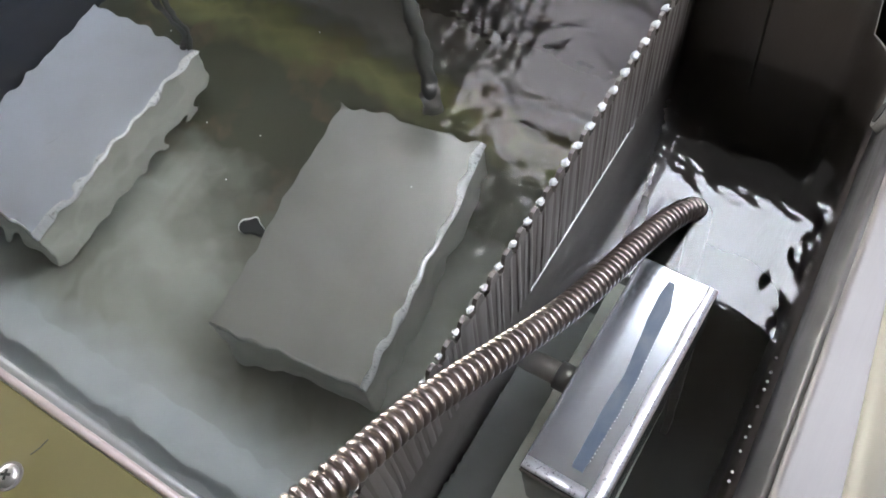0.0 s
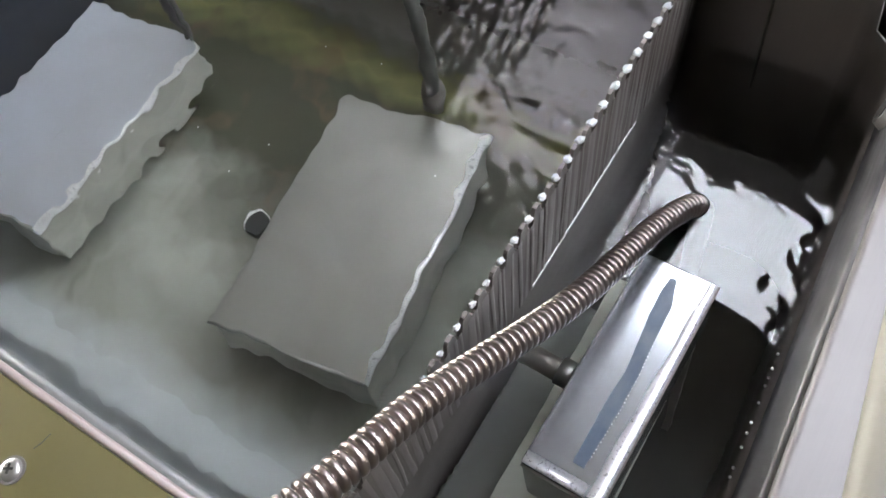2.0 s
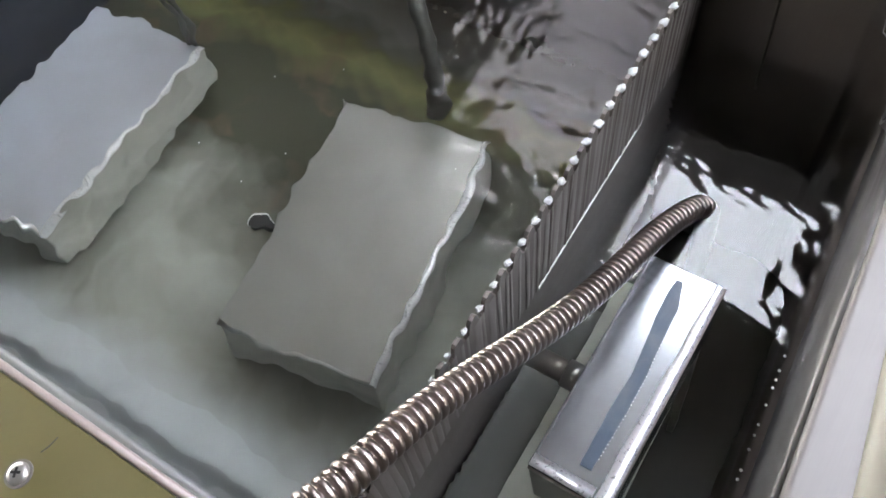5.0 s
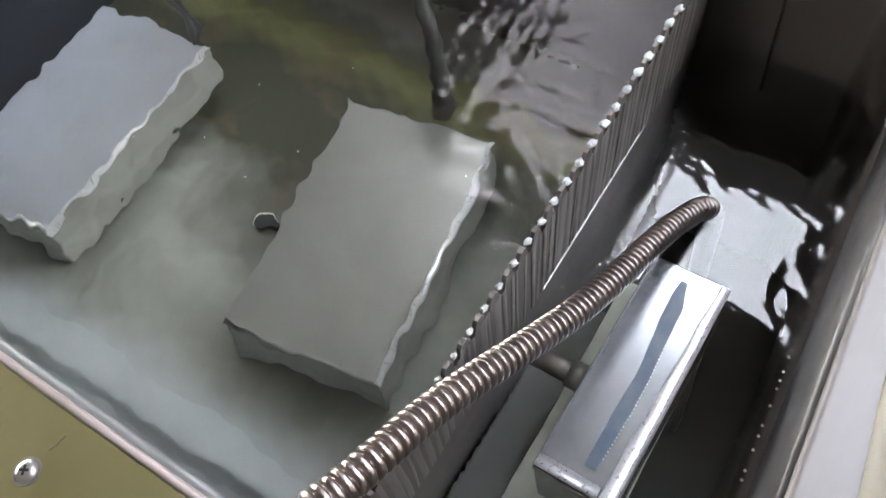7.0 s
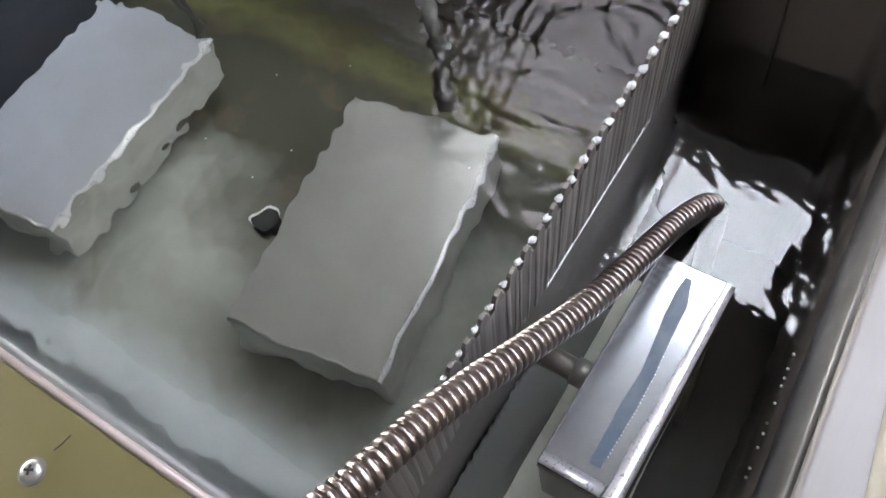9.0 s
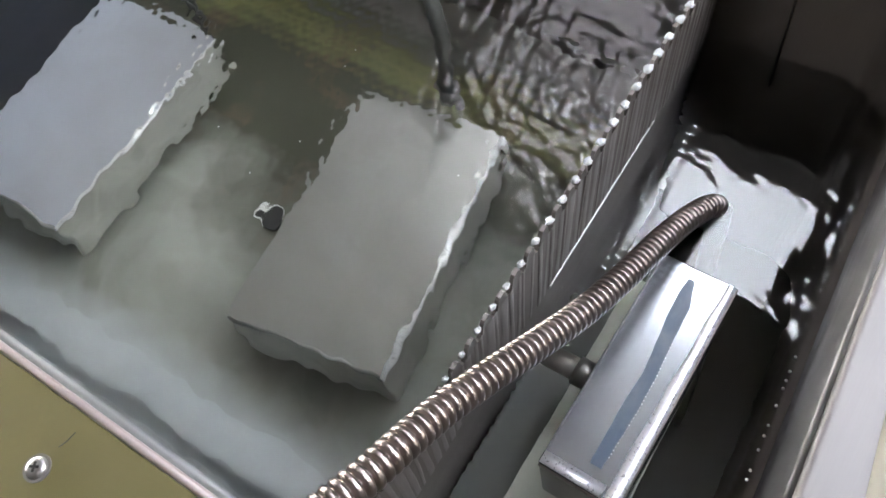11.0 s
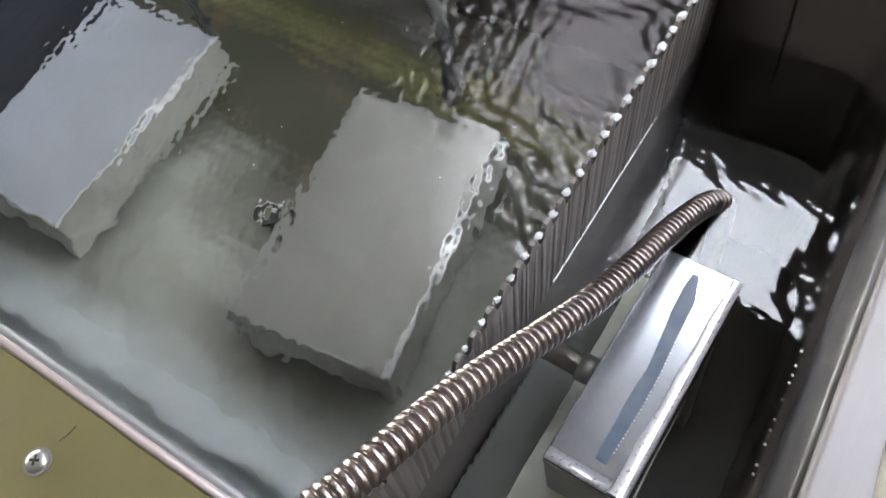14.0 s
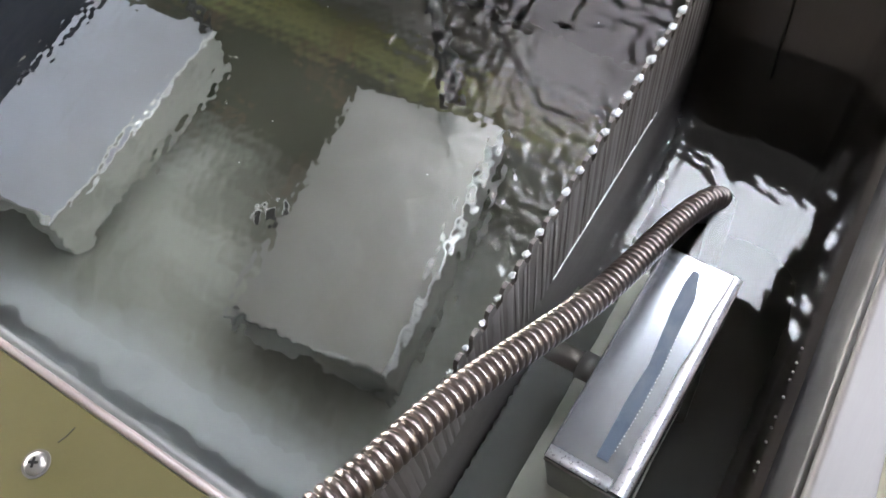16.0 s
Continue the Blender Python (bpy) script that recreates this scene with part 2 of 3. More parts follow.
def tube(points, radius, sides=20, bm=None, cap=True):
    """Round bar along points; radius: a number or a function of the running length."""
    bm = bm or bmesh.new()
    pts = [Vector(p) for p in points]
    rings, s, up = [], 0.0, Vector((0, 0, 1))
    for i, p in enumerate(pts):
        d = (pts[min(i + 1, len(pts) - 1)] - pts[max(i - 1, 0)]).normalized()
        u = up - d * up.dot(d)
        if u.length < 1e-4:
            u = Vector((0, 1, 0)) - d * d.y
        u.normalize()
        up = u
        w = d.cross(u)
        s += (p - pts[i - 1]).length if i else 0
        r = radius(s) if callable(radius) else radius
        rings.append([bm.verts.new(p + (u * math.cos(k * 2 * math.pi / sides) + w * math.sin(k * 2 * math.pi / sides)) * r) for k in range(sides)])
    for a, b in zip(rings, rings[1:]):
        for k in range(sides):
            bm.faces.new((a[k], a[(k + 1) % sides], b[(k + 1) % sides], b[k]))
    if cap:
        bm.faces.new(list(reversed(rings[0])))
        bm.faces.new(rings[-1])
    return bm


def spline(points, step):
    """Points along a smooth curve through the given ones, evenly spaced."""
    P = [Vector(p) for p in points]
    P = [P[0] * 2 - P[1]] + P + [P[-1] * 2 - P[-2]]
    fine = []
    for i in range(1, len(P) - 2):
        a, b, c, d = P[i - 1:i + 3]
        for k in range(60):
            t = k / 60
            fine.append(0.5 * (2 * b + (c - a) * t + (2 * a - 5 * b + 4 * c - d) * t * t + (3 * b - a - 3 * c + d) * t ** 3))
    fine.append(P[-2])
    out, need = [fine[0]], step
    for p, q in zip(fine, fine[1:]):
        length = (q - p).length
        while length >= need and length > 1e-9:
            p = p + (q - p) * (need / length)
            out.append(p)
            length, need = (q - p).length, step
        need -= length
    return out


def thing(name, m, label, category, group="", kind=""):
    ob = new(name)
    ob.matrix_basis = m
    return tagged(ob, label, category, group, kind)


# ---- plan ----
LEFT, WEIR, RIGHT, FRONT, BACK = -0.83, -0.163, 0.020, -0.004, 0.548
FLOOR, RIM, POOL, SUMP = -0.285, 0.03, -0.005, -0.102
GROUND, SUMP_FLOOR = -0.85, -0.55
LEAN = 3.4        # degrees by which the weir leans towards the tank
SKEW = 0.045      # the right wall draws in towards the back by this much a metre


def right_wall(y):
    return RIGHT + (0.165 - y) * SKEW


def skewed(bm, skew=SKEW):
    for v in bm.verts:
        if v.co.x < RIGHT + 0.2:
            v.co.x += (0.165 - v.co.y) * skew
    return bm



# ---- the tank ----
def build_tank():
    S = "structure"
    tagged(part("sump_floor", box(WEIR - 0.04, RIGHT + 0.03, FRONT - 0.03, BACK + 0.03, SUMP_FLOOR - 0.02, SUMP_FLOOR), SUMP_SHADE), "steel floor of the sump, deep shade in its colour", "tank floor", kind=S)
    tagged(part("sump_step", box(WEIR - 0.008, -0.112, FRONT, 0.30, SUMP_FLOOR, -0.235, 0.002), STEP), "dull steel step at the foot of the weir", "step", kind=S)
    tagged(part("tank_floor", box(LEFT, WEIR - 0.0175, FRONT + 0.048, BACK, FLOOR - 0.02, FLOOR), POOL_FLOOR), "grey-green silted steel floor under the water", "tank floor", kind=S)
    # front wall: rounded lip above, a wide bend into the floor below
    r = 0.048
    turn = 225
    knee = FRONT + r + r * math.cos(radians(turn))
    outline = arc(FRONT - 0.004, RIM - 0.004, 0.004, 90, 0) + [(FRONT, FLOOR + r)] + arc(FRONT + r, FLOOR + r, r, 180, turn, 20)
    outline += [(knee, FLOOR - 0.02), (FRONT - 0.03, FLOOR - 0.02), (FRONT - 0.03, RIM)]
    tagged(part("wall_front", extrude_profile(outline, LEFT, WEIR - 0.0175), FRONT_STEEL, smooth=False), "stainless front wall of the tank", "tank wall", kind=S)
    bend = arc(FRONT + r, FLOOR + r, r, turn, 270, 20) + [(FRONT + r, FLOOR - 0.02), (knee, FLOOR - 0.02)]
    tagged(part("front_bend", extrude_profile(bend, LEFT, WEIR - 0.0175), FRONT_SHEEN), "silted bend between front wall and floor, sheen in its colour", "tank floor", kind=S)
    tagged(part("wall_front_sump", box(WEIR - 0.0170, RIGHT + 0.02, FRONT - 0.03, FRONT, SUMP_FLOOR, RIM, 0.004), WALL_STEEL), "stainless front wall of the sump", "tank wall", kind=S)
    tagged(part("wall_left", box(LEFT - 0.03, LEFT, FRONT - 0.03, BACK + 0.03, FLOOR - 0.02, RIM), SHADOW_WALL), "side wall of the tank, deep shadow in its colour", "tank wall", kind=S)
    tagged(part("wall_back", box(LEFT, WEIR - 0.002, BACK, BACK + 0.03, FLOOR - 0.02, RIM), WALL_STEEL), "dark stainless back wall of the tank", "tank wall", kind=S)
    # right wall and the bent corner of the sump, one sheet
    R = 0.06
    plan = [(WEIR - 0.002, BACK)] + arc(RIGHT - R, BACK - R, R, 90, 0, 12) + [(RIGHT, FRONT)]
    bm = bmesh.new()
    lo = [bm.verts.new((x, y, SUMP_FLOOR)) for x, y in plan]
    hi = [bm.verts.new((x, y, RIM - 0.002 if y > BACK - 0.01 else -0.028)) for x, y in plan]
    for i in range(len(plan) - 1):
        bm.faces.new((lo[i], lo[i + 1], hi[i + 1], hi[i]))
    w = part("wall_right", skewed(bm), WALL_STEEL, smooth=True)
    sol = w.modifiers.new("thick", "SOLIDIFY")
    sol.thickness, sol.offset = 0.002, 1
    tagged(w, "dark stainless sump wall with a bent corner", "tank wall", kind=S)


build_tank()


def build_rims():
    S = "structure"
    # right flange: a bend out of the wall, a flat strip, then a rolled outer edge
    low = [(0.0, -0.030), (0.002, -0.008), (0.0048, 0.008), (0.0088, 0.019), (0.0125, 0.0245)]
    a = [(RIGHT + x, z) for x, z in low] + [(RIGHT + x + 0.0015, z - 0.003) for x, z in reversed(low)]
    tagged(part("shoulder_right", skewed(extrude_profile(a, FRONT - 0.03, BACK + 0.06, "y")), SHOULDER, smooth=True), "bent shoulder above the sump wall, shade in its colour", "tank wall", kind=S)
    a = arc(RIGHT + 0.0165, RIM - 0.0042, 0.0042, 185, 90, 8) + [(RIGHT + 0.060, RIM), (RIGHT + 0.060, RIM - 0.005), (RIGHT + 0.0135, RIM - 0.0065)]
    tagged(part("flange_right", skewed(extrude_profile(a, FRONT - 0.03, BACK + 0.06, "y")), DULL), "brushed stainless flange along the sump", "flange", kind=S)
    roll = arc(RIGHT + 0.058, RIM - 0.006, 0.017, 180, 60, 10) + [(RIGHT + 0.30, RIM + 0.008), (RIGHT + 0.30, RIM - 0.02), (RIGHT + 0.041, RIM - 0.02)]
    tagged(part("cover_right", skewed(extrude_profile(roll, FRONT - 0.45, BACK + 0.45, "y"), 0.12), BEIGE, smooth=True), "beige painted cover with a rolled edge", "machine cover", kind=S)
    # front lip and painted deck
    lip = arc(FRONT - 0.0088, RIM + 0.0006, 0.0028, 200, -20, 10)
    tagged(part("trim_front", extrude_profile(lip, LEFT - 0.03, RIGHT + 0.045), LIP, smooth=True), "lip along the front of the tank, pink highlight in its colour", "trim", kind=S)
    tagged(part("deck_front", box(LEFT - 0.30, RIGHT + 0.075, -0.085, FRONT - 0.012, RIM - 0.012, RIM + 0.0015, 0.001), OLIVE), "olive painted steel deck strip", "machine deck", kind=S)
    tagged(part("deck_outer", box(LEFT - 0.30, RIGHT + 0.125, -0.45, -0.0875, RIM - 0.014, RIM - 0.001, 0.001), OLIVE), "olive painted steel deck panel", "machine deck", kind=S)
    tagged(part("deck_back", box(LEFT - 0.30, RIGHT + 0.044, BACK + 0.03, BACK + 0.45, RIM - 0.012, RIM, 0.001), OLIVE), "olive painted steel deck behind the tank", "machine deck", kind=S)
    tagged(part("deck_left", box(LEFT - 0.30, LEFT - 0.03, -0.019, BACK + 0.03, RIM - 0.012, RIM, 0.001), OLIVE), "olive painted steel deck beside the tank", "machine deck", kind=S)
    # casing down to the ground
    bm = bmesh.new()
    x0, x1, y0, y1 = LEFT - 0.30, RIGHT + 0.30, -0.45, BACK + 0.45
    for b in ((x0, x1, y0, y0 + 0.003), (x0, x1, y1 - 0.003, y1), (x0, x0 + 0.003, y0 + 0.003, y1 - 0.003), (x1 - 0.003, x1, y0 + 0.003, y1 - 0.003)):
        box(b[0], b[1], b[2], b[3], GROUND, RIM - 0.021, bm=bm)
    tagged(part("machine_casing", bm, OLIVE), "olive painted steel casing round the tank", "machine casing", kind=S)


build_rims()


# ---- unseen shelter, added to shape light and reflections ----
def build_unseen_shelter():
    S = "structure"
    tagged(part("ground", box(-40, 40, -40, 40, GROUND - 0.1, GROUND), CONCRETE), "grey concrete ground", "ground", kind=S)
    tagged(part("wall_north", box(-3.2, 2.75, 3.0, 3.15, GROUND, 2.1), BOARDS), "unseen dark wall added behind the machine", "wall", kind=S)
    tagged(part("gable_north", box(-3.2, -1.02, 3.0, 3.15, 2.1, 4.5), BACKDROP), "unseen mottled gable added for the water to reflect", "wall", kind=S)
    tagged(part("gable_boards", box(-1.02, 2.75, 3.0, 3.15, 2.1, 3.43), BOARDS), "unseen black gable added to darken the sump's reflection", "wall", kind=S)
    # added roof blocks the sky overhead, leaving an angled strip north and east
    bm = box(-0.92, 0.02, -2.65, 1.77, 2.55, 2.65)
    box(-3.2, -0.92, -2.65, 1.93, 2.55, 2.65, bm=bm)
    box(0.02, 0.40, -2.65, 1.77, 2.55, 2.65, bm=bm)
    box(-0.02, 0.10, 1.77, 3.0, 2.55, 2.65, bm=bm)
    box(0.25, 0.40, 1.77, 3.0, 2.55, 2.65, bm=bm)
    box(0.40, 2.75, -2.65, 0.90, 2.55, 2.65, bm=bm)
    tagged(part("ceiling", bm, DARK), "unseen roof added to block sky, open to the north", "roof", kind=S)
    tagged(part("ceiling_left", box(-3.2, -1.75, 1.93, 3.0, 2.55, 2.65), DARK), "unseen roof piece added to block sky", "roof", kind=S)
    tagged(part("wall_east", box(2.6, 2.75, -2.5, 3.0, GROUND, 2.55), DARK), "unseen wall added to block light", "wall", kind=S)
    # west wall has a made-up wide opening for side light; south is closed
    bm = box(-3.2, -3.05, -2.5, -1.4, GROUND, 2.55)
    box(-3.2, -3.05, 2.3, 3.0, GROUND, 2.55, bm=bm)
    box(-3.2, -3.05, -1.4, 2.3, 0.35, 2.55, bm=bm)
    tagged(part("wall_west", bm, DARK), "unseen wall added with an opening for side light", "wall", kind=S)
    bm = box(-3.2, -2.2, -2.65, -2.5, GROUND, 2.55)
    box(-2.2, 2.75, -2.65, -2.5, GROUND, 2.55, bm=bm)
    tagged(part("wall_south", bm, DARK), "unseen wall added to block light", "wall", kind=S)


build_unseen_shelter()


# ---- overflow weir ----
PITCH, PHASE = 0.0186, 0.3417


def build_weir():
    weir = thing("overflow_weir", pose(WEIR, 0, 0, 0, LEAN, 0), "notched stainless overflow weir between tank and sump", "weir")
    n0 = math.ceil((FRONT + 0.01 - PHASE) / PITCH)
    n1 = math.floor((BACK - 0.01 - PHASE) / PITCH)
    base = -0.0117
    part("plate", box(-0.0015, 0.0015, FRONT, BACK, SUMP_FLOOR, base), TOOTH, weir)
    # added strip stands in for the bright meniscus on the weir
    part("waterline_strip", box(0.0017, 0.0030, 0.250, 0.436, SUMP - 0.0035, SUMP + 0.0010, 0.0004), STEEL, weir, "bright strip in place of the waterline's gleam")
    rng = random.Random(9)
    for k in range(n0, n1):
        a, c = PHASE + k * PITCH, PHASE + (k + 1) * PITCH
        h = 0.0035 + rng.uniform(-0.0004, 0.0004)
        side = [(0.0, base), (0.0030, -0.0098), (0.0042, -0.004), (0.0050, 0.001), (0.0068, h)]
        part("tooth", extrude_profile([(a + y, z) for y, z in side] + [(c - y, z) for y, z in reversed(side)], -0.0015, 0.0015), TOOTH, weir)
    for a, c in ((FRONT, PHASE + n0 * PITCH), (PHASE + n1 * PITCH, BACK)):
        part("end_tab", box(-0.0015, 0.0015, a, c - 0.004 if a == FRONT else c, base, 0.0035), TOOTH, weir)
    return [PHASE + k * PITCH for k in range(n0, n1 + 1)]


NOTCHES = build_weir()


def build_streams():
    """Water that leaves each notch: a highlight-white bead on the lip and a ridged film down the face."""
    rng = random.Random(4)
    made = []
    for y in NOTCHES:
        s = thing("water_stream", pose(WEIR + 0.0015, y, -0.002, 0, LEAN, 0), "thin stream of water running down the weir from a notch", "water stream", "streams over the weir")
        for off in (-0.0050 + rng.uniform(-0.002, 0.001), 0.0010 + rng.uniform(-0.002, 0.003)):
            deep = rng.uniform(0.0002, 0.0009) * min(1.0, max(0.2, y / 0.24))
            bm = bmesh.new()
            rows, n = [], 30
            w, length, ph = rng.uniform(0.0016, 0.0046), rng.uniform(0.094, 0.100), rng.uniform(0, 6)
            for i in range(n + 1):
                u = i / n
                c = off * (1 + 0.35 * u) + 0.0004 * math.sin(ph + 7 * u) * u
                ww = w * (1 + 0.06 * math.sin(ph * 2 + 11 * u))
                d = deep * (1 + 0.2 * math.sin(ph + 13 * u))
                rows.append([bm.verts.new((0.0002 + d * math.sin(math.pi * k / 6) ** 0.8, c - ww * math.cos(math.pi * k / 6), -0.004 - length * u)) for k in range(7)])
            for a, b in zip(rows, rows[1:]):
                for k in range(6):
                    bm.faces.new((a[k], a[k + 1], b[k + 1], b[k]))
            part("film", bm, RIVULET, s, smooth=True)
        bm = bmesh.new()
        big = 0.8 + 0.65 * min(1.0, max(0.0, (y - 0.15) / 0.25)) * rng.uniform(0.75, 1.15)
        bmesh.ops.create_icosphere(bm, subdivisions=3, radius=1, matrix=pose(-0.002, 0, 0.0025) @ Matrix.Diagonal((0.0025 * big, 0.0031 * big, 0.0017 * big, 1)))
        for v in bm.verts:
            v.co += Vector((1, 1, 1)) * 0.0013 * noise.noise(v.co * 500 + Vector((y * 90, 0, 0)))
        part("bead", bm, BEAD_WHITE, s, "bead of water on the lip, white highlight in its colour", smooth=True)
        made.append(s)
    return made


STREAMS = build_streams()


# ---- submerged boxes ----
def build_submerged_box(name, cx, cy, turn, label, cables, steel):
    t = thing(name, pose(cx, cy, FLOOR, 0, 0, turn), label, "steel box", "submerged boxes")
    w, l, h, foot = 0.149, 0.252, 0.105, 0.026
    part("body", box(-w / 2, w / 2, -l / 2, l / 2, foot, h - 0.0025, 0.002), SIDE_STEEL, t)
    for sx, sy in ((-1, -1), (1, -1), (1, 1), (-1, 1)):
        part("foot", tube([(sx * (w / 2 - 0.025), sy * (l / 2 - 0.03), 0), (sx * (w / 2 - 0.025), sy * (l / 2 - 0.03), foot)], 0.010, 16), WALL_STEEL, t)
    part("lid", box(-w / 2 - 0.0012, w / 2 + 0.0012, -l / 2 - 0.0012, l / 2 + 0.0012, h - 0.0022, h, 0.0008), steel, t)
    part("side_edge", tube([(w / 2, -l / 2, h - 0.001), (w / 2, l / 2, h - 0.001)], 0.0029, 12), EDGE, t, "rolled edge, its glint in the white colour", smooth=True)
    part("front_edge", tube([(-w / 2, -l / 2, h - 0.0012), (w / 2, -l / 2, h - 0.0012)], 0.0018, 12), BOX_STEEL, t, smooth=True)
    back = t.matrix_basis.inverted()
    for k, (way, r) in enumerate(cables):
        pts = [back @ Vector(p) for p in way]
        cable = part("cable", tube(spline(pts, 0.006), r, 14), CABLE, t, "dark sheathed cable", smooth=True)
        if r > 0.004:
            part("collar", tube([pts[0], pts[1]], r * 1.5, 18), WALL_STEEL, cable, "dull steel cable gland", smooth=True)
    return t


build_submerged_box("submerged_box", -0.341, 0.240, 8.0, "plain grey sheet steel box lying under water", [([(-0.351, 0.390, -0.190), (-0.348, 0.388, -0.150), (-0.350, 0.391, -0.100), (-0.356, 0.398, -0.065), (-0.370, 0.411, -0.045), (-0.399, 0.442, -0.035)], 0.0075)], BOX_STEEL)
build_submerged_box("submerged_box", -0.680, 0.213, 3.3, "sheet steel box under water by the wall, sky light in its lid",
                    [([(-0.623, 0.345, -0.190), (-0.613, 0.340, -0.140), (-0.603, 0.334, -0.090), (-0.607, 0.334, -0.055), (-0.638, 0.349, -0.040)], 0.0028), ([(-0.629, 0.343, -0.190), (-0.622, 0.339, -0.140), (-0.615, 0.334, -0.090), (-0.615, 0.330, -0.055), (-0.650, 0.343, -0.040)], 0.0028)], LIT_BLUE)


# ---- sump box with its pipe ----
TRAY = -0.20


def build_tray():
    t = thing("sump_tray", pose(0, 0, SUMP_FLOOR), "pale steel tray on legs in the sump", "tray")
    h = TRAY - SUMP_FLOOR
    part("plate", box(-0.128, -0.045, 0.06, 0.325, h - 0.003, h, 0.0006), PALE, t)
    for x in (-0.122, -0.051):
        for y in (0.07, 0.315):
            part("leg", box(x - 0.004, x + 0.004, y - 0.004, y + 0.004, 0, h - 0.003), WALL_STEEL, t)


build_tray()


def build_sump_box():
    t = thing("sump_box", pose(-0.0752, 0.2205, TRAY, 0, 0, -1.0), "bright wet stainless box standing on a tray in the sump", "steel box")
    w, l, h = 0.0600, 0.192, 0.102
    bm = box(-w / 2, w / 2, -l / 2, l / 2, 0, h, 0.0022)
    part("body", bm, BRIGHT, t)
    part("front_weld", tube([(-w / 2 + 0.001, -l / 2 - 0.0004, h - 0.003), (w / 2 - 0.001, -l / 2 - 0.0004, h - 0.003)], 0.0012, 8), WALL_STEEL, t, "rough weld along the front edge")
    # the lid's folded margin along one side, and its turned-up front
    bm = bmesh.new()
    rows = []
    for i in range(25):
        y = -l / 2 + 0.002 + (l - 0.004) * i / 24
        x0 = w / 2 - 0.0105 + 0.0045 * i / 24 + 0.0005 * math.sin(i * 0.9)
        rows.append([bm.verts.new(q) for q in ((x0, y, h + 0.0002), (x0 + 0.0008, y, h + 0.0011), (w / 2 - 0.0015, y, h + 0.0006), (w / 2 + 0.0008, y, h - 0.0012))])
    for p, q in zip(rows, rows[1:]):
        for k in range(3):
            bm.faces.new((p[k], p[k + 1], q[k + 1], q[k]))
    part("side_fold", bm, FOLD, t, "folded margin of the lid, sky reflection in its colour", smooth=True)
    lip = [(-l / 2 + 0.0006, h - 0.001), (-l / 2 + 0.0008, h + 0.0012), (-l / 2 + 0.004, h + 0.0010), (-l / 2 + 0.010, h + 0.0002)]
    part("front_fold", extrude_profile(lip, -w / 2 + 0.001, w / 2 - 0.012), FOLD, t, "turned-up front of the lid, highlight in its colour", smooth=True)
    # added bar in place of the pinkish meniscus lapping the box
    part("side_meniscus", tube([(w / 2 + 0.0004, -l / 2 + 0.001, h - 0.003), (w / 2 + 0.0004, l / 2 - 0.001, h - 0.003)], 0.0016, 12), LIP, t, "pinkish bar in place of the water's edge", smooth=True)
    # ragged strip laid on the lid to paint its blue reflection
    def strip_edges(u):
        at = (0.0, 0.30, 0.48, 0.66, 0.78, 0.86, 0.92, 1.0)
        left = np.interp(u, at, (0.0010, 0.0006, 0.0018, -0.0010, -0.0034, -0.0042, -0.0044, -0.0030))
        right = np.interp(u, at, (0.0096, 0.0116, 0.0112, 0.0092, 0.0088, 0.0086, 0.0056, 0.0020))
        return float(left), float(right)

    bm = bmesh.new()
    rows = []
    rng = random.Random(2)
    for i in range(41):
        u = i / 40
        y = -l / 2 + 0.018 + u * (l - 0.030)
        a, b = strip_edges(u)
        a, b = a + rng.uniform(-0.0003, 0.0003), b + rng.uniform(-0.0003, 0.0003)
        rows.append([bm.verts.new((x, y, h + z)) for x, z in ((a, 0.0002), (a, 0.0007), (b, 0.0007), (b, 0.0002))])
    for p, q in zip(rows, rows[1:]):
        for k in range(3):
            bm.faces.new((p[k], p[k + 1], q[k + 1], q[k]))
    part("film", bm, BLUE_STRIP, t, "ragged thin strip with a blue reflection painted in")
    pipe = part("pipe", tube([(-w / 2 + 0.001, -0.012, 0.060), (-w / 2 - 0.0545, -0.012, 0.060)], 0.0095, 20), WALL_STEEL, t, "short steel pipe into the weir", smooth=True)
    part("pipe_collar", tube([(-w / 2, -0.012, 0.060), (-w / 2 - 0.016, -0.012, 0.060)], 0.0118, 20), STEEL, pipe, "steel collar of the pipe", smooth=True)
    # drops along the strip's edge
    bm = bmesh.new()
    for i in range(34):
        u = 0.06 + 0.62 * i / 33
        x = strip_edges(u)[1] + 0.0005
        bmesh.ops.create_icosphere(bm, subdivisions=1, radius=rng.uniform(0.0003, 0.0006), matrix=pose(x, -l / 2 + 0.018 + u * (l - 0.030), h + 0.0005))
    tagged(part("droplets", bm, BEAD_WHITE, t, "beads of water along the blue strip", smooth=True), kind="stuff")


build_sump_box()


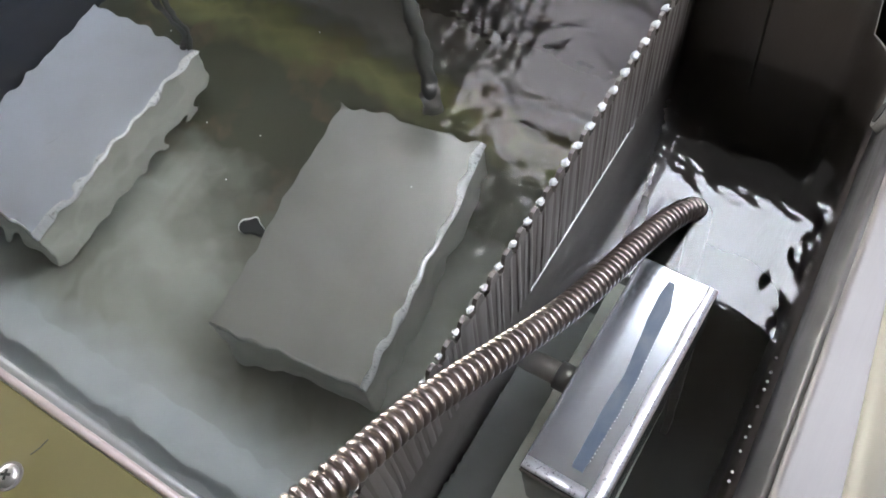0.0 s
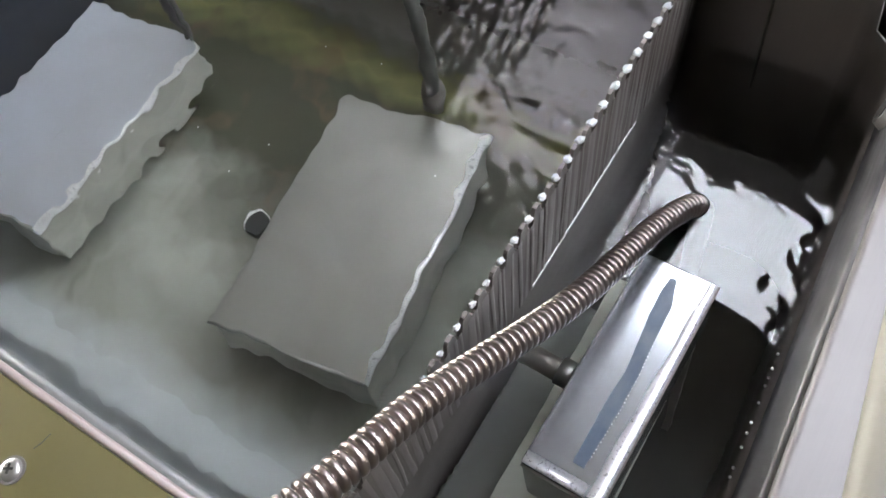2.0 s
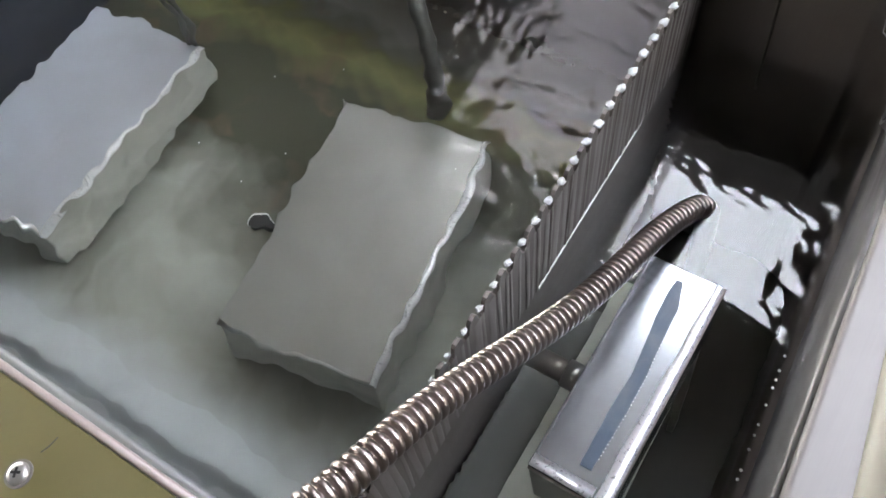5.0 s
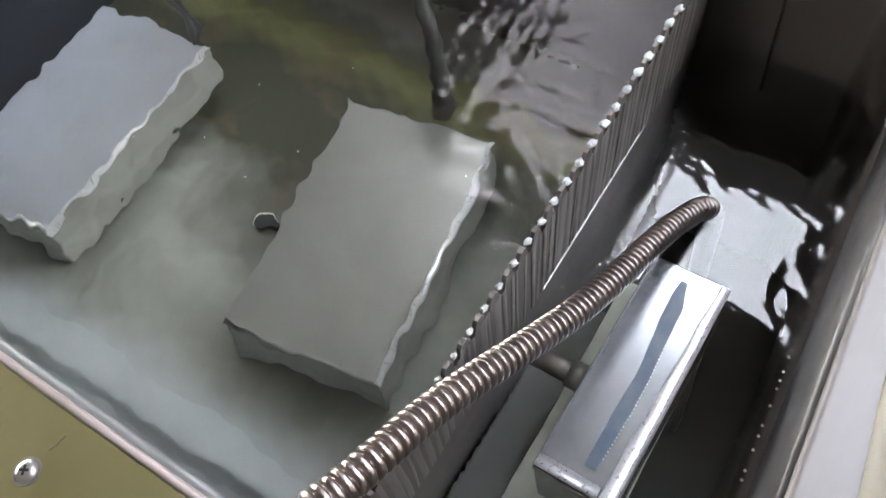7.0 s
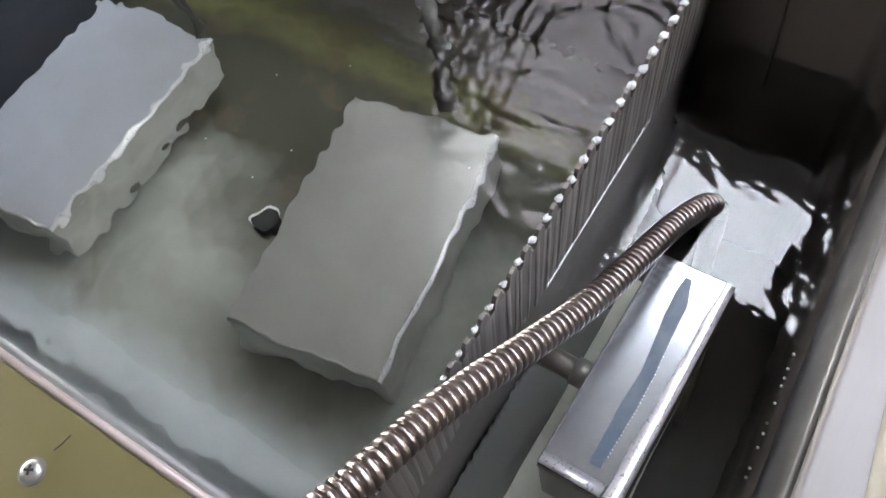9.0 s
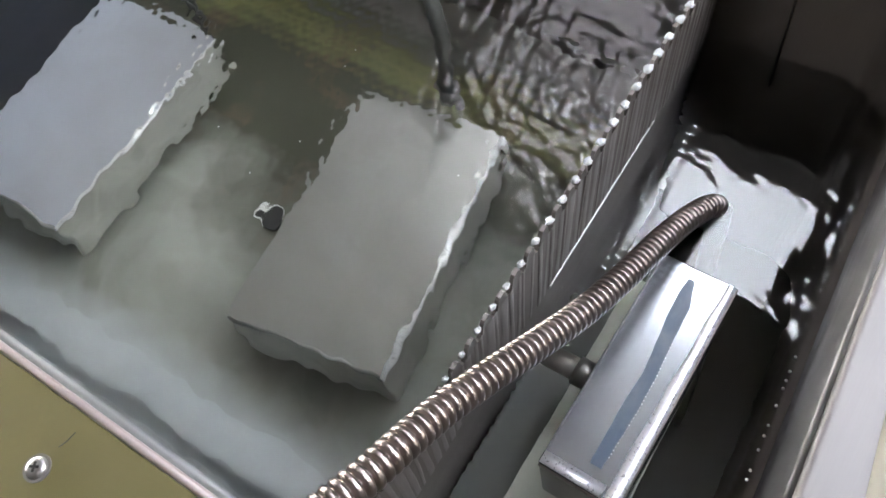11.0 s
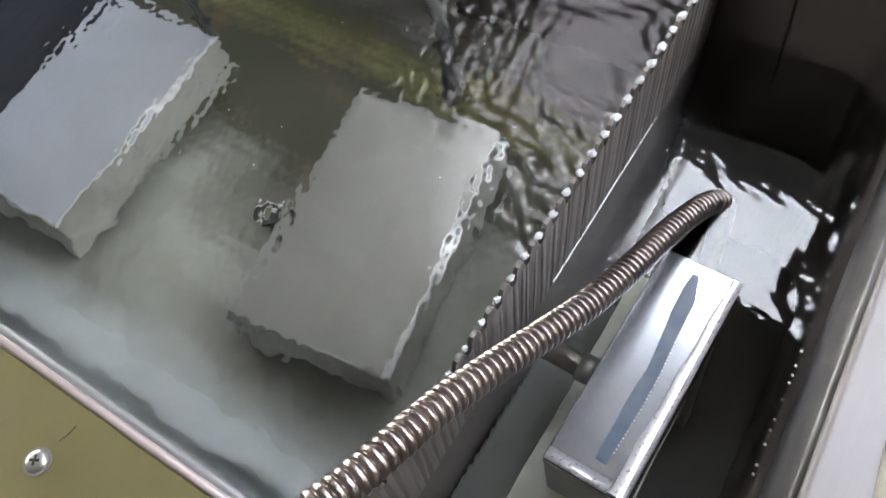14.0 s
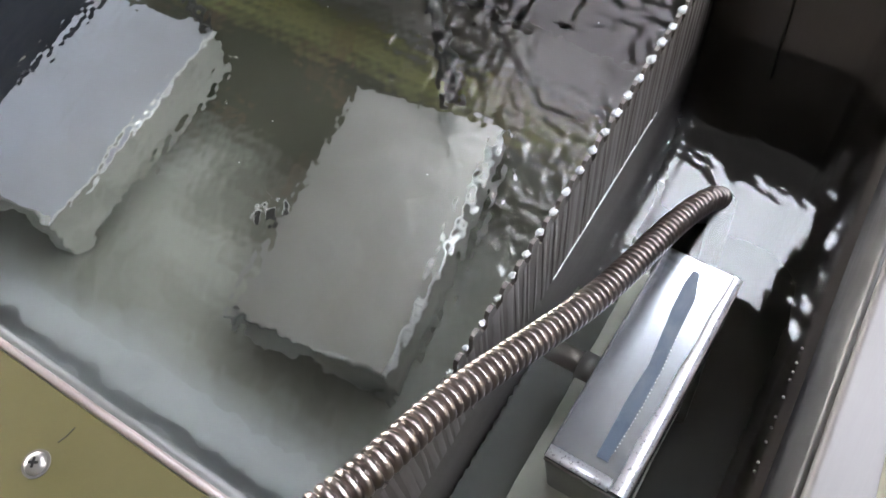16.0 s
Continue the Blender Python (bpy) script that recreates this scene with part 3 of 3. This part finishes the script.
# ---- hose ----
def build_hose():
    t = thing("corrugated_hose", pose(0, 0, 0), "corrugated stainless hose hanging over the weir into the sump", "hose")
    path = [(-0.25, -0.44, -0.5), (-0.235, -0.40, -0.10), (-0.212, -0.26, 0.07), (-0.18, -0.09, 0.105), (-0.1461, 0.0259, 0.0845), (-0.1355, 0.0960, 0.0538), (-0.1131, 0.2090, -0.0123), (-0.1010, 0.3143, -0.0647), (-0.0935, 0.3565, -0.0872), (-0.0871, 0.3773, -0.1024), (-0.0834, 0.3836, -0.1198)]
    pitch = 0.0059
    def radius(s):
        u = (s % pitch) / pitch
        return 0.0066 + 0.0033 * max(0.0, 1 - (abs(2 * u - 1) / 0.86) ** 3.2) ** 0.5
    part("corrugated_tube", tube(spline(path, pitch / 18), radius, 24), HOSE, t, smooth=True)
    part("end_ring", tube([path[-2], path[-1]], 0.0106, 20), RUBBER, t, "black ring at the end of the hose")
    # black pipe added where the hose's dark reflection shows in the water
    part("hose_reflection", tube(spline([(-0.0834, 0.3836, -0.1198), (-0.0822, 0.3850, -0.15), (-0.0822, 0.3850, -0.26)], 0.004), 0.0094, 20), RUBBER, t, "black pipe in place of the hose's dark reflection", smooth=True)


build_hose()


# ---- screw ----
def build_screw():
    s = thing("pan_head_screw", pose(-0.331, -0.054, RIM + 0.0015, 0, 0, 28), "worn cross-slotted steel screw in the olive deck", "screw")
    bm = bmesh.new()
    prof = [(0.0, 0.0038), (0.0032, 0.0037), (0.0056, 0.0031), (0.0066, 0.0018), (0.0070, 0.0008), (0.0070, 0.0)]
    rings = [[bm.verts.new((r * math.cos(k * math.pi / 16), r * math.sin(k * math.pi / 16), z)) for k in range(32)] for r, z in prof[1:]]
    bm.faces.new(rings[0])
    for a, b in zip(rings, rings[1:]):
        for k in range(32):
            bm.faces.new((a[k], a[(k + 1) % 32], b[(k + 1) % 32], b[k]))
    head = part("head", bm, STEEL, s, smooth=True)
    part("washer", tube([(0, 0, 0), (0, 0, 0.0010)], 0.0086, 32), DULL, s)
    bm = box(-0.0031, 0.0031, -0.0008, 0.0008, 0.0024, 0.00395)
    box(-0.0008, 0.0008, -0.0031, 0.0031, 0.0024, 0.00400, bm=bm)
    part("cross_recess", bm, RUBBER, head, "dark cross recess")


build_screw()


# ---- small things ----
def build_small():
    # black disc put in place of a dark round hole in the floor
    plug = thing("hole_disc", pose(-0.4718, 0.2230, FLOOR, 0, 0, 0), "black disc in place of a dark hole in the tank floor", "plug")
    part("black_disc", tube([(0, 0, 0), (0, 0, 0.008)], 0.0125, 24), RUBBER, plug)
    part("seat_ring", tube([(-0.003, 0.002, 0), (-0.003, 0.002, 0.004)], 0.0135, 24), EDGE, plug, "bright steel seat ring")
    hair = thing("stray_bristle", pose(0, 0, 0), "dark bristle lying on the olive deck", "bristle")
    part("strand", tube([(-0.3289, -0.0385, 0.0319), (-0.3271, -0.0333, 0.0319), (-0.3264, -0.0267, 0.0319)], 0.00035, 6), RUBBER, hair)
    tagged(part("wall_seam", tube([(-0.102, BACK - 0.0004, -0.16), (-0.102, BACK - 0.0004, RIM - 0.004)], 0.0013, 8), WALL_STEEL), "dark weld seam down the sump wall", "seam", kind="structure")
    ring = thing("wall_fitting", pose(right_wall(0.43) + 0.004, 0.43, 0.004, 0, -75, 0), "round steel fitting on the sump wall", "fitting")
    bm = bmesh.new()
    bmesh.ops.create_cone(bm, segments=24, radius1=0.013, radius2=0.0105, depth=0.006, cap_ends=True, matrix=pose(0, 0, 0.0025))
    part("collar", bm, STEEL, ring)
    part("bore", tube([(0, 0, 0.0055), (0, 0, 0.0062)], 0.0075, 20), RUBBER, ring)


build_small()


# ---- water ----
def ripples(seed, wavelengths, slope, spread, heading):
    rng = random.Random(seed)
    out = []
    for lam in wavelengths:
        a = radians(heading + rng.uniform(-spread, spread))
        k = 2 * math.pi / lam
        out.append((k * math.cos(a), k * math.sin(a), rng.uniform(0, 6.28), slope / k))
    return out


def sheet(x0, x1, y0, y1, step, height, mat):
    nx, ny = int((x1 - x0) / step) + 1, int((y1 - y0) / step) + 1
    X, Y = np.meshgrid(np.linspace(x0, x1, nx), np.linspace(y0, y1, ny))
    Z = height(X, Y)
    verts = np.stack([X, Y, Z], -1).reshape(-1, 3)
    i = np.arange(nx * ny).reshape(ny, nx)
    faces = np.stack([i[:-1, :-1], i[:-1, 1:], i[1:, 1:], i[1:, :-1]], -1).reshape(-1, 4)
    me = bpy.data.meshes.new("water")
    me.from_pydata(verts.tolist(), [], faces.tolist())
    me.polygons.foreach_set("use_smooth", [True] * len(me.polygons))
    me.materials.append(mat)
    return me


def waves(X, Y, parts):
    Z = np.zeros_like(X)
    for kx, ky, ph, a in parts:
        Z += a * np.sin(kx * X + ky * Y + ph)
    return Z


def build_water():
    calm = ripples(3, [0.085, 0.06, 0.047, 0.038, 0.031, 0.026, 0.021, 0.017, 0.0145, 0.0125, 0.07, 0.054, 0.034, 0.028, 0.023], 0.0165, 180, 0)
    fine = ripples(8, [0.0062, 0.0067, 0.0073, 0.0079, 0.0086, 0.0094, 0.0102, 0.0111, 0.0122, 0.0135, 0.015, 0.0172, 0.020], 0.055, 110, -75)

    def pool_height(X, Y):
        # fine ripples run on behind a slanting front, broad ones before it
        front = 1 / (1 + np.exp(-((Y - 0.42) + 0.25 * (X + 0.45)) / 0.02))
        patch = 0.6 + 0.4 * np.sin(31 * X + 2) * np.sin(23 * Y + 1)
        # the flow towards the weir wrinkles the water beside it
        flow = 0.20 * np.exp(-np.maximum(WEIR - X, 0) / 0.09) / (1 + np.exp(-(Y - 0.30) / 0.03))
        return waves(X, Y, calm) * (1 - 0.35 * front) + waves(X, Y, fine) * np.maximum(front * patch, flow)

    pool = new("water_pool", sheet(LEFT - 0.02, WEIR - 0.0005, FRONT - 0.04, BACK + 0.40, 0.0016, pool_height, MURKY))
    pool.location.z = POOL
    tagged(pool, "clear greenish rippled water filling the tank", "water", kind="structure")
    rough = ripples(11, [0.055, 0.038, 0.030, 0.024, 0.019, 0.015, 0.043, 0.033, 0.027, 0.021, 0.017, 0.013, 0.011], 0.0036, 180, 0)
    chop = ripples(21, [0.0065, 0.0075, 0.0085, 0.0095, 0.011, 0.013], 0.044, 180, 0)

    def sump_height(X, Y):
        # short chop where the weir falls in and along the outer wall
        edge = np.exp(-np.maximum(X - WEIR, 0) / 0.033) + 0.7 * np.exp(-np.maximum(RIGHT - X, 0) / 0.014)
        return waves(X, Y, rough) + waves(X, Y, chop) * np.clip(edge - 0.10, 0.045, 1.0)

    sump = new("water_sump", sheet(WEIR - 0.006, RIGHT + 0.012, FRONT - 0.02, BACK + 0.02, 0.0014, sump_height, WATER))
    sump.location.z = SUMP
    tagged(sump, "dark rippled water in the sump", "water", kind="structure")
    for w in (pool, sump):
        w.visible_shadow = False
    return pool, sump


POOL_WATER, SUMP_WATER = build_water()


def build_bubbles():
    """Small bubbles adrift on the water, with the way each one drifts."""
    out = []
    for x, y, dx, dy, r in ((-0.387, 0.226, 0.0039, -0.0007, 0.0006), (-0.439, 0.219, 0.0006, -0.0030, 0.0006), (-0.387, 0.185, 0.0013, -0.0000, 0.0006), (-0.541, 0.206, -0.0027, -0.0037, 0.0006), (-0.251, 0.243, 0.0026, 0.0030, 0.0006), (-0.277, 0.377, -0.0225, -0.0160, 0.0006), (-0.537, 0.284, 0.0062, -0.0159, 0.0006), (-0.414, 0.338, 0.0064, -0.0041, 0.0006)):
        bub = thing("floating_bubble", pose(x, y, POOL), "tiny bubble drifting on the water", "bubble", "bubbles on the water")
        bm = bmesh.new()
        bmesh.ops.create_icosphere(bm, subdivisions=2, radius=r)
        for v in bm.verts:
            v.co.z *= 0.6
        part("skin", bm, EDGE, bub, smooth=True)
        out.append((bub, x, y, dx, dy))
    for y in (0.2844, 0.272, 0.2644, 0.2577, 0.2437, 0.2280, 0.2196, 0.2087, 0.1930, 0.1861):
        x = right_wall(y) - 0.0012
        bub = thing("floating_bubble", pose(x, y, SUMP), "tiny bubble at the edge of the sump water", "bubble", "bubbles on the water")
        bm = bmesh.new()
        bmesh.ops.create_icosphere(bm, subdivisions=2, radius=0.0012)
        for v in bm.verts:
            v.co.z *= 0.7
        part("skin", bm, EDGE, bub, smooth=True)
    return out


BUBBLES = build_bubbles()


# ---- movement ----
def motions():
    rows = []
    for i in range(0, 65):
        t = i * 0.25
        y = -0.355 * (1 - math.exp(-max(0.0, t - 8.5) / 2.6))
        rows.append((t, pose(0, 0.008 * math.sin(2.9 * t) + 0.004 * math.sin(5.3 * t + 1) + y, POOL)))
    walk(POOL_WATER, rows)
    walk(SUMP_WATER, [(i * 0.2, pose(0, 0.006 * math.sin(0.62 * i) + 0.003 * math.sin(1.7 * i + 1), SUMP + 0.0006 * math.sin(1.1 * i))) for i in range(81)])
    for n, s in enumerate(STREAMS):
        base = s.matrix_basis.copy()
        walk(s, [(i * 0.4, base @ pose(0, 0.0008 * math.sin(2.3 * i + n), -0.0008 + 0.0008 * math.sin(1.9 * i + 2.1 * n))) for i in range(41)])
    for n, (bub, x, y, dx, dy) in enumerate(BUBBLES):
        walk(bub, [(i * 1.0, pose(x + dx * 7 * math.sin(i * 0.22) + 0.003 * math.sin(1.3 * i + n), y + dy * 7 * math.sin(i * 0.22) + 0.003 * math.cos(1.7 * i + n), POOL)) for i in range(17)])


motions()
